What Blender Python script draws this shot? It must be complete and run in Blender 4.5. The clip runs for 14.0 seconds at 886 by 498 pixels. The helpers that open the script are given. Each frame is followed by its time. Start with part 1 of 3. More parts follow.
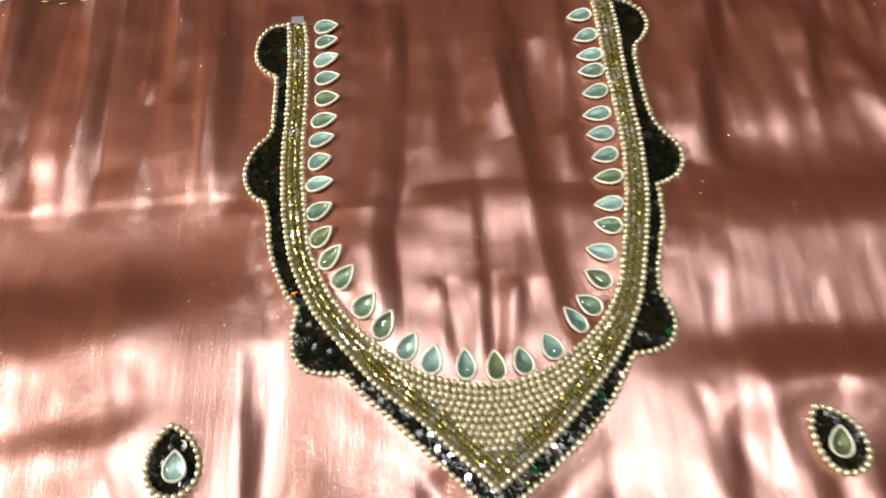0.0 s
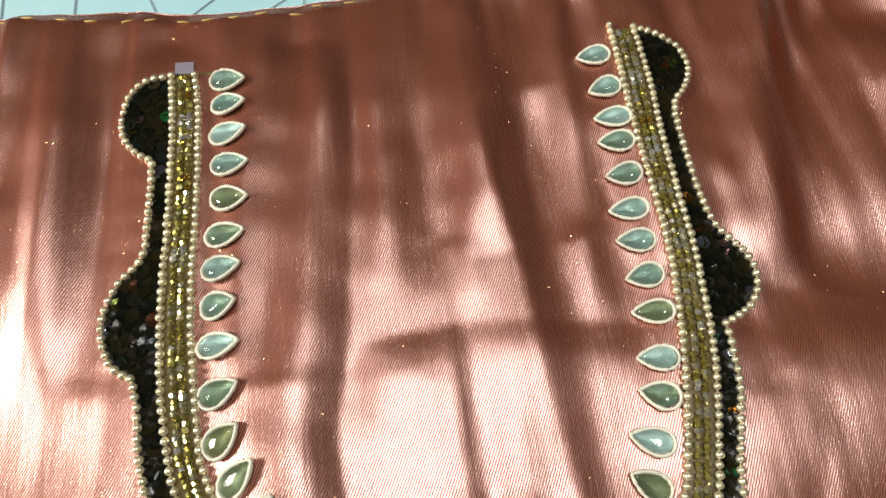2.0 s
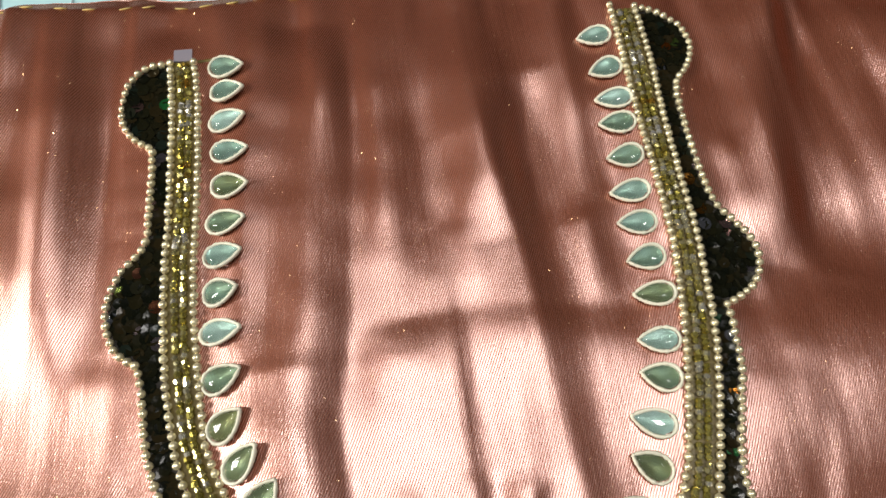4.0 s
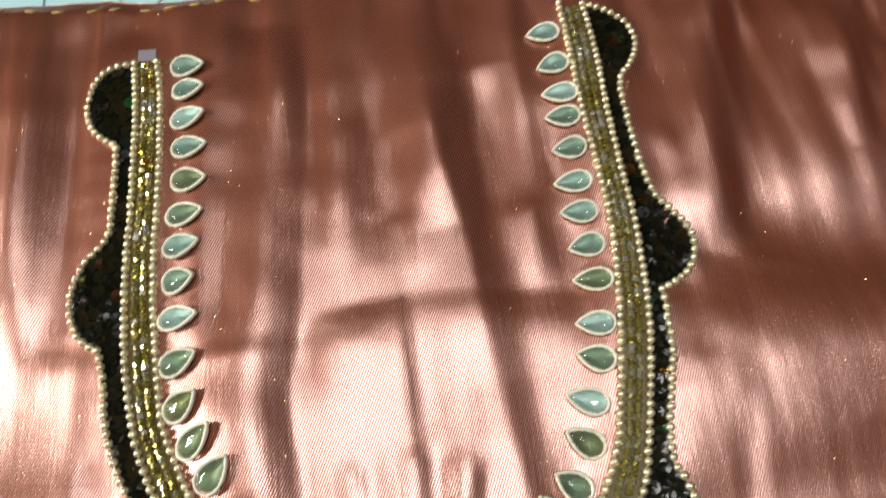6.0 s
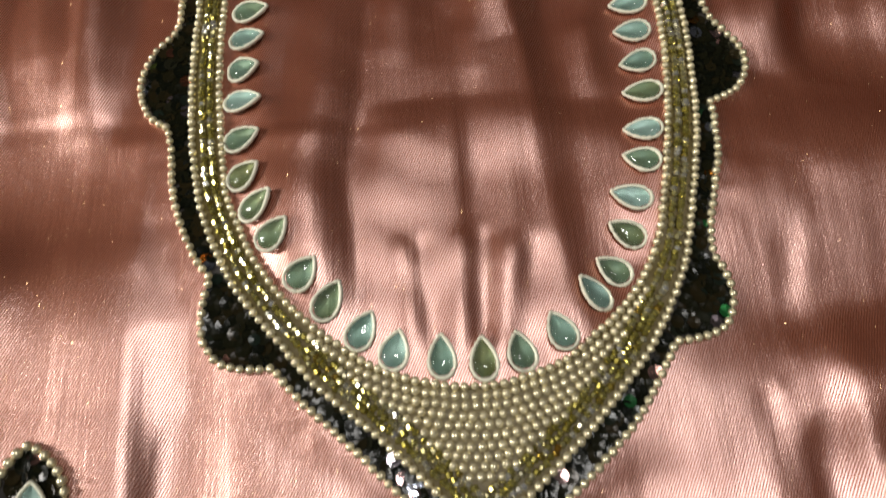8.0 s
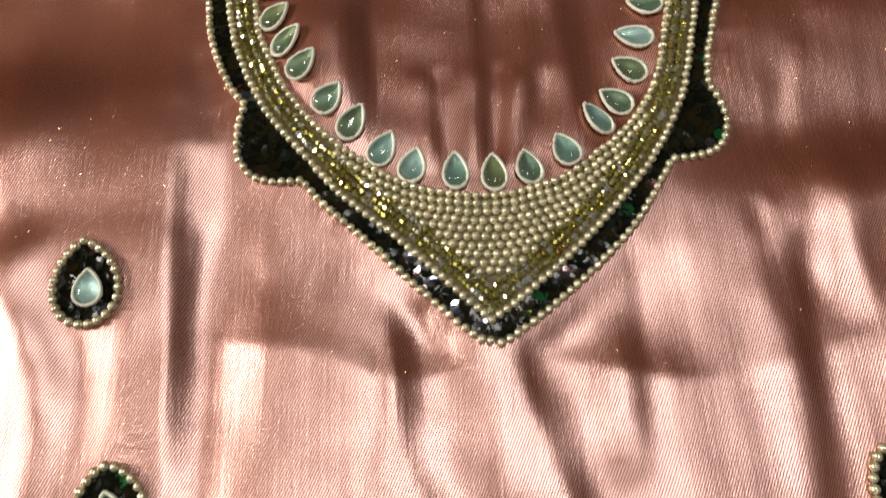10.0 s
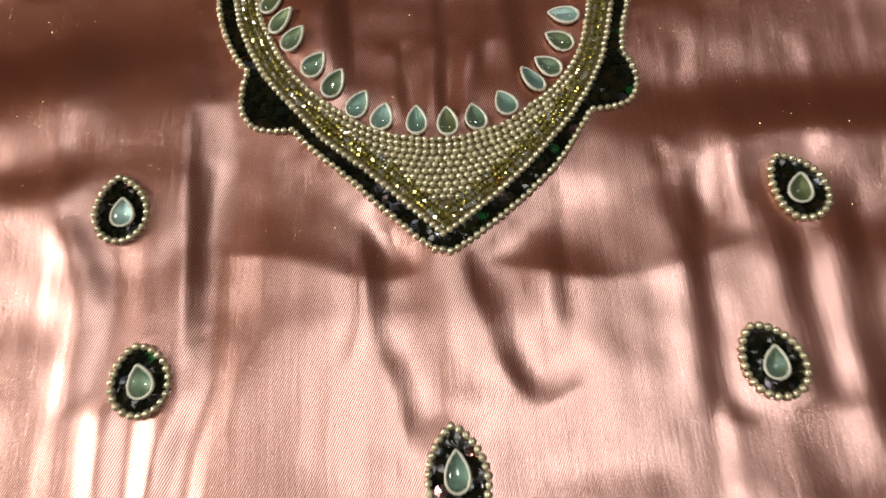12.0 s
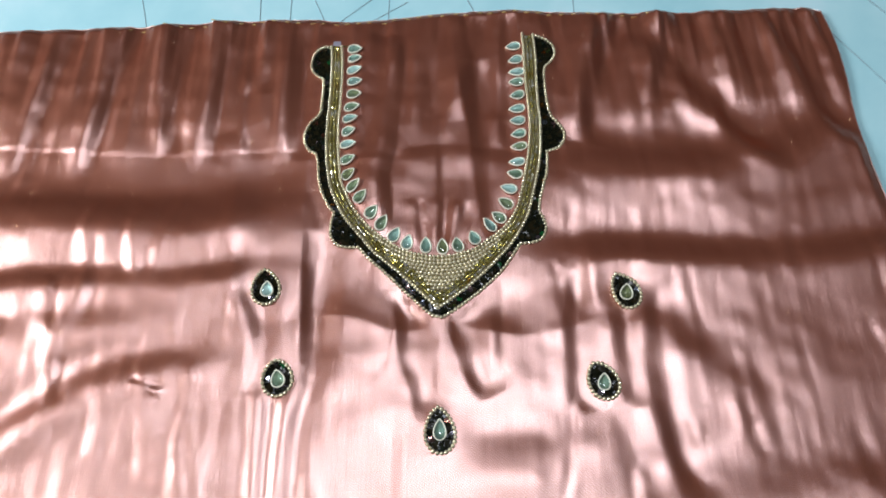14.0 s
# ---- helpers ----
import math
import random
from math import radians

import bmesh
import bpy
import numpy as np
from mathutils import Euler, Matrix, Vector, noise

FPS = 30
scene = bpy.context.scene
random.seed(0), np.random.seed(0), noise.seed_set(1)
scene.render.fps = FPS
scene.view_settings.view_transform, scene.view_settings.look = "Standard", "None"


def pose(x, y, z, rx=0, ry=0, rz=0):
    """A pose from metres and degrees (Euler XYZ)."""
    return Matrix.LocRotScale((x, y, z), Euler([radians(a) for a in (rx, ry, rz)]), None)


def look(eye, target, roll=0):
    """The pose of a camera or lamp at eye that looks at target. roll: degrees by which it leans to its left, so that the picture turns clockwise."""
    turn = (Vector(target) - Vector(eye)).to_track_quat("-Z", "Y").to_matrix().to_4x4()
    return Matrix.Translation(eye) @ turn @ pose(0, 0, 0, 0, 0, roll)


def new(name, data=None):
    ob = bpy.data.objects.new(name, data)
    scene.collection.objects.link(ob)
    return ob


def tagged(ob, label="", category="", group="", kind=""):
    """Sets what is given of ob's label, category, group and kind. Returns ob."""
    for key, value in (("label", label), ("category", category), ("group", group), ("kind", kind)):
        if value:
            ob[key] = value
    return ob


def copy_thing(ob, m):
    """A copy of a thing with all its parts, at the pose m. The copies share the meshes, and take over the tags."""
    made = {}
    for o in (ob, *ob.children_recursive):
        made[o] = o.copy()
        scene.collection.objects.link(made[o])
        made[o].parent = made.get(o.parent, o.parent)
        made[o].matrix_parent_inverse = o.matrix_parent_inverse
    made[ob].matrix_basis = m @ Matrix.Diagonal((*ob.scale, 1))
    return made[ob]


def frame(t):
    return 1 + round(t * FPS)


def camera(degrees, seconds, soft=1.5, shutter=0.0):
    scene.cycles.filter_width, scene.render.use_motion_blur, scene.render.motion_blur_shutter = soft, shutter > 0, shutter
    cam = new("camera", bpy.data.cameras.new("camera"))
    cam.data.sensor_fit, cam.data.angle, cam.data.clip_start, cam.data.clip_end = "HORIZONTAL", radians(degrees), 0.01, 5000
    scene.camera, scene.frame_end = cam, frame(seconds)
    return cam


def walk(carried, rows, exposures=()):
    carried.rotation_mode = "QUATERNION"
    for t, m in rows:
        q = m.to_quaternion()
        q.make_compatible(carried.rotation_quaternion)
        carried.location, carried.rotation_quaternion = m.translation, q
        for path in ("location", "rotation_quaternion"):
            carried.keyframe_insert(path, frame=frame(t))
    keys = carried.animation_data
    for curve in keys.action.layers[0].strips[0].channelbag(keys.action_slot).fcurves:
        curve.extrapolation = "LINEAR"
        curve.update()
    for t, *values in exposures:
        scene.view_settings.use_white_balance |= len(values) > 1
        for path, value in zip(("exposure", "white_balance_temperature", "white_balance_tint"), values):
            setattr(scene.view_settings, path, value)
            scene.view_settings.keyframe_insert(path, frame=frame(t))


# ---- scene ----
cam = camera(67.4, 14.0, soft=1.5, shutter=0.6)
PATH = [
    (0, (-0.01788, -0.01741, 0.20339), (-0.01117, 0.08352, 0.00000), 0.267),
    (0.5, (-0.02324, 0.00874, 0.18786), (-0.01971, 0.09684, 0.00000), -1.278),
    (1, (-0.01972, 0.03419, 0.17852), (-0.01295, 0.12127, 0.00000), 0.298),
    (1.5, (-0.01600, 0.05754, 0.16136), (-0.00151, 0.12978, 0.00000), 5.802),
    (2, (-0.01426, 0.06481, 0.15227), (0.00095, 0.13088, 0.00000), 6.861),
    (2.5, (-0.01406, 0.06830, 0.15008), (0.00053, 0.13065, 0.00000), 6.052),
    (2.7, (-0.01557, 0.06852, 0.14925), (-0.00210, 0.13041, 0.00000), 5.531),
    (4.8, (-0.00433, 0.06280, 0.16319), (0.00821, 0.12864, 0.00000), 4.101),
    (5, (-0.00113, 0.06411, 0.16712), (0.01106, 0.13327, 0.00000), 2.995),
    (5.5, (0.00630, 0.06123, 0.17063), (0.02052, 0.13379, 0.00000), 3.220),
    (6, (0.00141, 0.05848, 0.15994), (0.01331, 0.12216, 0.00000), 3.552),
    (6.5, (-0.00295, 0.04754, 0.15338), (0.00482, 0.10815, 0.00000), 1.834),
    (7, (-0.00702, 0.03979, 0.14788), (-0.00080, 0.09381, 0.00000), 1.620),
    (7.5, (-0.00361, 0.02823, 0.14967), (0.00038, 0.08280, 0.00000), -0.354),
    (8, (-0.00854, 0.01454, 0.14966), (-0.00458, 0.06831, 0.00000), 0.601),
    (8.5, (-0.00771, 0.00142, 0.14603), (-0.00581, 0.05401, 0.00000), -1.532),
    (9, (-0.00734, -0.00411, 0.14534), (-0.00568, 0.04467, 0.00000), -1.797),
    (9.2, (-0.01027, -0.00763, 0.14657), (-0.00903, 0.04088, 0.00000), -2.044),
    (11.3, (-0.00470, -0.05147, 0.15584), (-0.00708, 0.00350, 0.00000), -5.233),
    (11.5, (-0.00109, -0.05066, 0.15979), (-0.00251, 0.00438, 0.00000), -4.375),
    (12, (0.00129, -0.06601, 0.17742), (-0.00068, 0.00024, 0.00000), -5.036),
    (12.5, (-0.00163, -0.07147, 0.20381), (-0.00232, -0.01176, 0.00000), -3.035),
    (13, (-0.00264, -0.08432, 0.24614), (-0.00531, 0.00725, 0.00000), -3.204),
    (13.5, (0.00320, -0.10837, 0.30798), (0.00053, 0.02660, 0.00000), -1.924),
    (14, (0.00102, -0.12181, 0.33908), (0.00316, 0.04025, 0.00000), -0.251),
]
EXPOSURES = [(0.0, 0.05, 6300, 10), (2.7, -0.2, 6500, 10), (5.0, -0.22, 6500, 10), (6.0, -0.24, 6500, 10), (7.0, -0.5, 6500, 10), (9.0, -0.52, 6500, 10), (11.5, -0.56, 6500, 10), (12.5, -0.78, 6500, 10), (14.0, -0.34, 5600, 10)]
walk(cam, [(t, look(eye, target, roll)) for t, eye, target, roll in PATH], EXPOSURES)

MM = 0.001
rng = random.Random(7)

# ---- world and light ----
world = bpy.data.worlds.new("world")
scene.world = world
world.use_nodes = True
world.node_tree.nodes["Background"].inputs["Color"].default_value = (0.55, 0.72, 1.0, 1)
world.node_tree.nodes["Background"].inputs["Strength"].default_value = 0.3


def area_lamp(name, eye, target, sx, sy, power, color):
    data = bpy.data.lights.new(name, "AREA")
    data.shape, data.size, data.size_y, data.energy, data.color = "RECTANGLE", sx, sy, power, color
    ob = new(name, data)
    ob.matrix_world = look(eye, target)
    return tagged(ob, kind="structure")


# low daylight from the small west window, an added overhead light, a weak added high east light
area_lamp("window_light_west", (-1.48, 0.12, 0.88), (0.0, 0.06, 0.0), 0.46, 0.46, 34, (1.0, 0.95, 0.9))
# unseen overhead light added for the satin's sheen; it has no fitting
area_lamp("added_light_overhead", (0.12, 0.1, 2.5), (0.0, 0.05, 0.0), 0.55, 0.55, 35, (1.0, 0.97, 0.95))
# weak unseen light added on the east side for second bead highlights
area_lamp("added_light_east", (1.48, 0.1, 2.0), (0.0, 0.05, 0.0), 0.45, 0.45, 1.5, (1.0, 0.97, 0.95))


# ---- materials ----
class Nodes:
    """Short hand for building one node material."""

    def __init__(self, name):
        self.mat = bpy.data.materials.new(name)
        self.mat.use_nodes = True
        self.tree = self.mat.node_tree
        self.bsdf = self.tree.nodes["Principled BSDF"]

    def add(self, kind, **inputs):
        node = self.tree.nodes.new(kind)
        for key, value in inputs.items():
            node.inputs[key.replace("_", " ")].default_value = value
        return node

    def link(self, a, b):
        self.tree.links.new(a, b)

    def set(self, **inputs):
        for key, value in inputs.items():
            self.bsdf.inputs[key.replace("_", " ")].default_value = value
        return self

    def ramp(self, stops, source):
        node = self.tree.nodes.new("ShaderNodeValToRGB")
        els = node.color_ramp.elements
        while len(els) < len(stops):
            els.new(0.5)
        for el, (at, color) in zip(els, stops):
            el.position, el.color = at, (*color, 1)
        self.link(source, node.inputs["Fac"])
        return node.outputs["Color"]

    def coords(self, rot=0.0, scale=(1, 1, 1)):
        tc = self.tree.nodes.new("ShaderNodeTexCoord")
        mp = self.add("ShaderNodeMapping", Rotation=(0, 0, radians(rot)), Scale=scale)
        self.link(tc.outputs["Object"], mp.inputs["Vector"])
        return mp.outputs["Vector"]

    def noise(self, scale, detail=3.0, rough=0.5, vec=None):
        node = self.add("ShaderNodeTexNoise", Scale=scale, Detail=detail, Roughness=rough)
        self.link(vec or self.coords(), node.inputs["Vector"])
        return node.outputs["Fac"]

    def bump(self, height, strength, distance, below=None):
        node = self.add("ShaderNodeBump", Strength=strength, Distance=distance)
        self.link(height, node.inputs["Height"])
        if below:
            self.link(below, node.inputs["Normal"])
        self.link(node.outputs["Normal"], self.bsdf.inputs["Normal"])
        return node.outputs["Normal"]

    def math(self, op, a, b):
        node = self.tree.nodes.new("ShaderNodeMath")
        node.operation = op
        for n, v in enumerate((a, b)):
            if isinstance(v, (int, float)):
                node.inputs[n].default_value = v
            else:
                self.link(v, node.inputs[n])
        return node.outputs[0]


def satin_material():
    """Copper satin: pale pink floats in a fine twill over a rust-red ground, with gold glints put in as specks."""
    n = Nodes("copper_satin")
    out = n.tree.nodes["Material Output"]
    n.tree.nodes.remove(n.bsdf)
    wave = n.add("ShaderNodeTexWave", Scale=540.0, Distortion=1.2, Detail=2.0, Detail_Scale=2.0)
    n.link(n.coords(rot=26), wave.inputs["Vector"])
    floats = n.ramp([(0.08, (0, 0, 0)), (0.8, (1, 1, 1))], wave.outputs["Fac"])
    # relief: the twill, the yarn's grain, slubs along the warp and slack streaks
    n.bsdf = n.add("ShaderNodeBsdfAnisotropic", Roughness=0.36)
    n.bsdf.distribution = "BECKMANN"
    twill = n.bump(wave.outputs["Fac"], 0.2, 0.00012)
    grain = n.bump(n.noise(2300.0, 2.0), 0.3, 0.00016, twill)
    slub = n.bump(n.noise(1.0, 3.0, 0.6, n.coords(scale=(900, 60, 900))), 0.32, 0.0002, grain)
    last = n.bump(n.noise(1.0, 3.0, 0.6, n.coords(scale=(260, 16, 260))), 0.36, 0.0003, slub)
    # the floats
    pink = n.ramp([(0.3, (0.84, 0.545, 0.48)), (0.7, (0.93, 0.635, 0.57))], n.noise(22.0, 4.0, 0.6))
    n.link(pink, n.bsdf.inputs["Color"])
    n.link(n.math("ADD", n.math("MULTIPLY", n.noise(900.0, 2.0), 0.14), 0.295), n.bsdf.inputs["Roughness"])
    # the gaps between them
    gap = n.add("ShaderNodeBsdfAnisotropic", Color=(0.33, 0.13, 0.078, 1), Roughness=0.6)
    gap.distribution = "BECKMANN"
    n.link(last, gap.inputs["Normal"])
    weave = n.tree.nodes.new("ShaderNodeMixShader")
    n.link(floats, weave.inputs[0])
    n.link(gap.outputs[0], weave.inputs[1])
    n.link(n.bsdf.outputs[0], weave.inputs[2])
    # the dye that shows from every side
    dye = n.add("ShaderNodeBsdfDiffuse", Color=(0.33, 0.088, 0.042, 1), Roughness=0.4)
    n.link(last, dye.inputs["Normal"])
    cloth_mix = n.add("ShaderNodeMixShader", Fac=0.25)
    n.link(weave.outputs[0], cloth_mix.inputs[1])
    n.link(dye.outputs[0], cloth_mix.inputs[2])
    # gold sparkle put in as sparse glossy specks, each at its own tilt
    cell = n.add("ShaderNodeTexVoronoi", Scale=4200.0)
    n.link(n.coords(), cell.inputs["Vector"])
    split = n.tree.nodes.new("ShaderNodeSeparateColor")
    n.link(cell.outputs["Color"], split.inputs["Color"])
    tilt = n.tree.nodes.new("ShaderNodeCombineXYZ")
    n.link(n.math("MULTIPLY", n.math("SUBTRACT", split.outputs["Red"], 0.5), 1.1), tilt.inputs["X"])
    n.link(n.math("MULTIPLY", n.math("SUBTRACT", split.outputs["Green"], 0.5), 1.1), tilt.inputs["Y"])
    turned = n.tree.nodes.new("ShaderNodeVectorMath")
    n.link(last, turned.inputs[0])
    n.link(tilt.outputs["Vector"], turned.inputs[1])
    unit = n.tree.nodes.new("ShaderNodeVectorMath")
    unit.operation = "NORMALIZE"
    n.link(turned.outputs["Vector"], unit.inputs[0])
    glint = n.add("ShaderNodeBsdfAnisotropic", Color=(0.95, 0.66, 0.32, 1), Roughness=0.2)
    n.link(unit.outputs["Vector"], glint.inputs["Normal"])
    speck = n.math("MULTIPLY", n.math("GREATER_THAN", split.outputs["Blue"], 0.985), 0.35)
    top = n.tree.nodes.new("ShaderNodeMixShader")
    n.link(speck, top.inputs[0])
    n.link(cloth_mix.outputs[0], top.inputs[1])
    n.link(glint.outputs[0], top.inputs[2])
    n.link(top.outputs[0], out.inputs["Surface"])
    return n.mat


def plain(name, color, rough, metal=0.0, vary=0.12, grain=800.0, **more):
    """One base colour with grain and a slight shift from piece to piece."""
    n = Nodes(name)
    info = n.tree.nodes.new("ShaderNodeObjectInfo")
    mixed = n.math("ADD", n.math("MULTIPLY", info.outputs["Random"], 0.6), n.math("MULTIPLY", n.noise(grain), 0.4))
    dark = tuple(c * (1 - vary) for c in color)
    light = tuple(min(1.0, c * (1 + vary)) for c in color)
    n.link(n.ramp([(0.15, dark), (0.85, light)], mixed), n.bsdf.inputs["Base Color"])
    n.set(Metallic=metal, Roughness=rough, **more)
    return n.mat


def sequin_material():
    n = Nodes("dark_sequin")
    info = n.tree.nodes.new("ShaderNodeObjectInfo")
    geo = n.tree.nodes.new("ShaderNodeNewGeometry")
    pick = n.math("FRACT", n.math("ADD", info.outputs["Random"], geo.outputs["Random Per Island"]), 0.0)
    # the last stops paint coloured glints onto a few of the dark sequins
    color = n.ramp([(0.0, (0.004, 0.005, 0.003)), (0.5, (0.009, 0.009, 0.004)), (0.8, (0.018, 0.013, 0.005)), (0.95, (0.008, 0.013, 0.009)),
                    (0.957, (0.02, 0.16, 0.04)), (0.965, (0.36, 0.10, 0.012)), (0.992, (0.36, 0.39, 0.45))], pick)
    n.link(color, n.bsdf.inputs["Base Color"])
    n.link(n.ramp([(0.95, (0.1, 0.1, 0.1)), (0.96, (0.95, 0.95, 0.95))], pick), n.bsdf.inputs["Metallic"])
    n.set(Roughness=0.16, Specular_IOR_Level=0.2)
    n.bump(n.noise(900.0), 0.15, 0.0002)
    return n.mat


def seed_material():
    n = Nodes("gold_seed_glass")
    info = n.tree.nodes.new("ShaderNodeObjectInfo")
    geo = n.tree.nodes.new("ShaderNodeNewGeometry")
    grain = n.math("MULTIPLY", n.math("FRACT", n.math("ADD", info.outputs["Random"], geo.outputs["Random Per Island"]), 0.0), 0.42)
    pick = n.math("ADD", n.math("MULTIPLY", n.noise(70.0, 2.0), 0.85), grain)
    color = n.ramp([(0.30, (0.40, 0.20, 0.02)), (0.42, (0.38, 0.32, 0.06)), (0.60, (0.52, 0.46, 0.13)),
                    (0.72, (0.62, 0.57, 0.34)), (0.84, (0.82, 0.81, 0.74))], pick)
    n.link(color, n.bsdf.inputs["Base Color"])
    n.set(Metallic=0.8, Roughness=0.22, Coat_Weight=1.0, Coat_Roughness=0.04)
    return n.mat


def gem_material():
    n = Nodes("clear_sea_green_glass")
    n.link(n.ramp([(0.3, (0.66, 0.82, 0.72)), (0.7, (0.78, 0.90, 0.84))], n.noise(300.0, 1.0)), n.bsdf.inputs["Base Color"])
    n.set(Roughness=0.04, IOR=1.5, Transmission_Weight=0.97)
    n.bump(n.noise(350.0, 1.0), 0.1, 0.0004)
    return n.mat


def foil_material():
    n = Nodes("green_foil")
    info = n.tree.nodes.new("ShaderNodeObjectInfo")
    mixed = n.math("ADD", n.math("MULTIPLY", info.outputs["Random"], 0.75), n.math("MULTIPLY", n.noise(300.0, 1.0), 0.3))
    color = n.ramp([(0.15, (0.085, 0.085, 0.02)), (0.38, (0.085, 0.115, 0.06)), (0.65, (0.11, 0.17, 0.14)), (0.95, (0.27, 0.35, 0.33))], mixed)
    n.link(color, n.bsdf.inputs["Base Color"])
    n.set(Metallic=0.5, Roughness=0.45)
    n.bump(n.noise(420.0, 2.0), 0.25, 0.0004)
    return n.mat


def floor_material():
    n = Nodes("pale_cyan_floor")
    color = n.ramp([(0.3, (0.38, 0.66, 0.69)), (0.55, (0.47, 0.74, 0.755)), (0.75, (0.58, 0.80, 0.81))], n.noise(14.0, 5.0, 0.6))
    n.link(color, n.bsdf.inputs["Base Color"])
    n.set(Roughness=0.35)
    n.bump(n.noise(120.0), 0.1, 0.0005)
    return n.mat


SATIN = satin_material()
PEARL = plain("champagne_pearl", (0.82, 0.74, 0.48), 0.26, 0.66, 0.08, Coat_Weight=0.8, Coat_Roughness=0.12)
RIM = plain("cream_rim", (0.74, 0.72, 0.56), 0.5, 0.1, 0.14, 2500.0)
SEQUIN = sequin_material()
SEED = seed_material()
GEM = gem_material()
FOIL = foil_material()
BACKING = plain("dark_net_backing", (0.02, 0.016, 0.012), 0.7)
GOLD_BACKING = plain("olive_net_backing", (0.15, 0.11, 0.026), 0.5)
THREAD = plain("grey_thread", (0.30, 0.26, 0.18), 0.7)
TACKING = plain("yellow_tacking_thread", (0.60, 0.45, 0.14), 0.6)
FLOOR = floor_material()
JOINT = plain("grey_joint", (0.24, 0.32, 0.34), 0.7)
PLASTER = plain("grey_plaster", (0.05, 0.038, 0.034), 0.9, 0.0, 0.06, 6.0)
TAPE = plain("grey_tape", (0.24, 0.22, 0.25), 0.35)


# ---- mesh helpers ----
def mesh_from(name, verts, faces, material, smooth=True):
    me = bpy.data.meshes.new(name)
    me.from_pydata([tuple(v) for v in verts], [], [tuple(f) for f in faces])
    me.materials.append(material)
    if smooth:
        me.polygons.foreach_set("use_smooth", [True] * len(me.polygons))
    me.update()
    return me


def mesh_of(name, bm, material, smooth=True):
    me = bpy.data.meshes.new(name)
    bm.to_mesh(me)
    bm.free()
    me.materials.append(material)
    if smooth:
        me.polygons.foreach_set("use_smooth", [True] * len(me.polygons))
    return me


def put(name, me, parent, m=None, label=""):
    """Links a mesh as one part under a thing or a part, at m in the parent's space."""
    ob = new(name, me)
    ob.parent = parent
    if m is not None:
        ob.matrix_basis = m
    return tagged(ob, label)


def box(name, x0, x1, y0, y1, z0, z1, material):
    bm = bmesh.new()
    bmesh.ops.create_cube(bm, size=1.0)
    for v in bm.verts:
        v.co = ((x0 + x1) / 2 + v.co.x * (x1 - x0), (y0 + y1) / 2 + v.co.y * (y1 - y0), (z0 + z1) / 2 + v.co.z * (z1 - z0))
    return mesh_of(name, bm, material, False)


def spline(points, step=0.5):
    """A smooth line through the points (mm), sampled evenly."""
    p = np.array(points, float)
    p = np.vstack([2 * p[0] - p[1], p, 2 * p[-1] - p[-2]])
    out = []
    for a, b, c, d in zip(p, p[1:], p[2:], p[3:]):
        for u in np.linspace(0, 1, 24, endpoint=False):
            out.append(0.5 * (2 * b + (c - a) * u + (2 * a - 5 * b + 4 * c - d) * u * u + (3 * b - a - 3 * c + d) * u**3))
    out.append(p[-2])
    return resample(np.array(out), step)


def resample(line, step):
    length = np.r_[0, np.cumsum(np.hypot(*np.diff(line, axis=0).T))]
    n = max(2, int(round(length[-1] / step)) + 1)
    at = np.linspace(0, length[-1], n)
    return np.stack([np.interp(at, length, line[:, 0]), np.interp(at, length, line[:, 1])], 1)


def inside(points, poly):
    """Which of the points lie in the closed polygon."""
    x, y = points[:, 0], points[:, 1]
    hit = np.zeros(len(points), bool)
    for (x0, y0), (x1, y1) in zip(poly, np.roll(poly, -1, axis=0)):
        if y0 != y1:
            hit ^= ((y0 > y) != (y1 > y)) & (x < (x1 - x0) * (y - y0) / (y1 - y0) + x0)
    return hit


def away(points, line):
    """The distance of each point from a densely sampled line."""
    return np.array([np.sqrt(((line - p) ** 2).sum(1).min()) for p in points]) if len(points) else np.zeros(0)


# ---- the neckline's lines, in mm ----
OUTER_RUNS = [
    [(-67.8, 190), (-73.7, 189), (-78, 185), (-80.2, 178), (-79.5, 171.5), (-76.5, 166.5), (-71.5, 162.7)],
    [(-71.5, 162.7), (-71.4, 157), (-71.5, 147), (-71.8, 138), (-73.2, 134), (-76.9, 130.3), (-80, 124.8), (-81, 118.7), (-79.6, 112.5), (-77, 108.2), (-72.6, 105.3)],
    [(-72.6, 105.3), (-71.2, 98), (-70.2, 88), (-67.5, 78.4), (-63.5, 69.7), (-59.6, 64.2)],
    [(-59.6, 64.2), (-61, 58), (-61.2, 51.3), (-59, 46.3), (-55, 43.3), (-49.1, 42.1), (-44.6, 42.2)],
    [(-44.6, 42.2), (-38.8, 35), (-31.2, 27.9), (-17.9, 14.6), (-4.5, 1.5), (0, -0.3), (4.1, 0.3), (19.8, 11.6), (33.9, 24.3), (41, 33.5), (47, 42.6)],
    [(47, 42.6), (54, 43.3), (59.7, 46), (62.4, 51.5), (62, 57.3), (59.6, 62.9)],
    [(59.6, 62.9), (60.2, 69.5), (62.7, 78.8), (65.6, 88.4), (67, 98), (67.4, 104.6)],
]
OUTER_END = [(67.4, 104.6), (75.1, 108.4), (78.9, 114), (79, 119.6), (76.2, 125.5), (72.1, 131.5), (70.6, 141), (70.2, 151), (70.3, 160.7),
             (71.3, 169), (75.8, 174.7), (78.9, 181.6), (77.9, 189), (72.2, 193.7), (65.6, 197)]
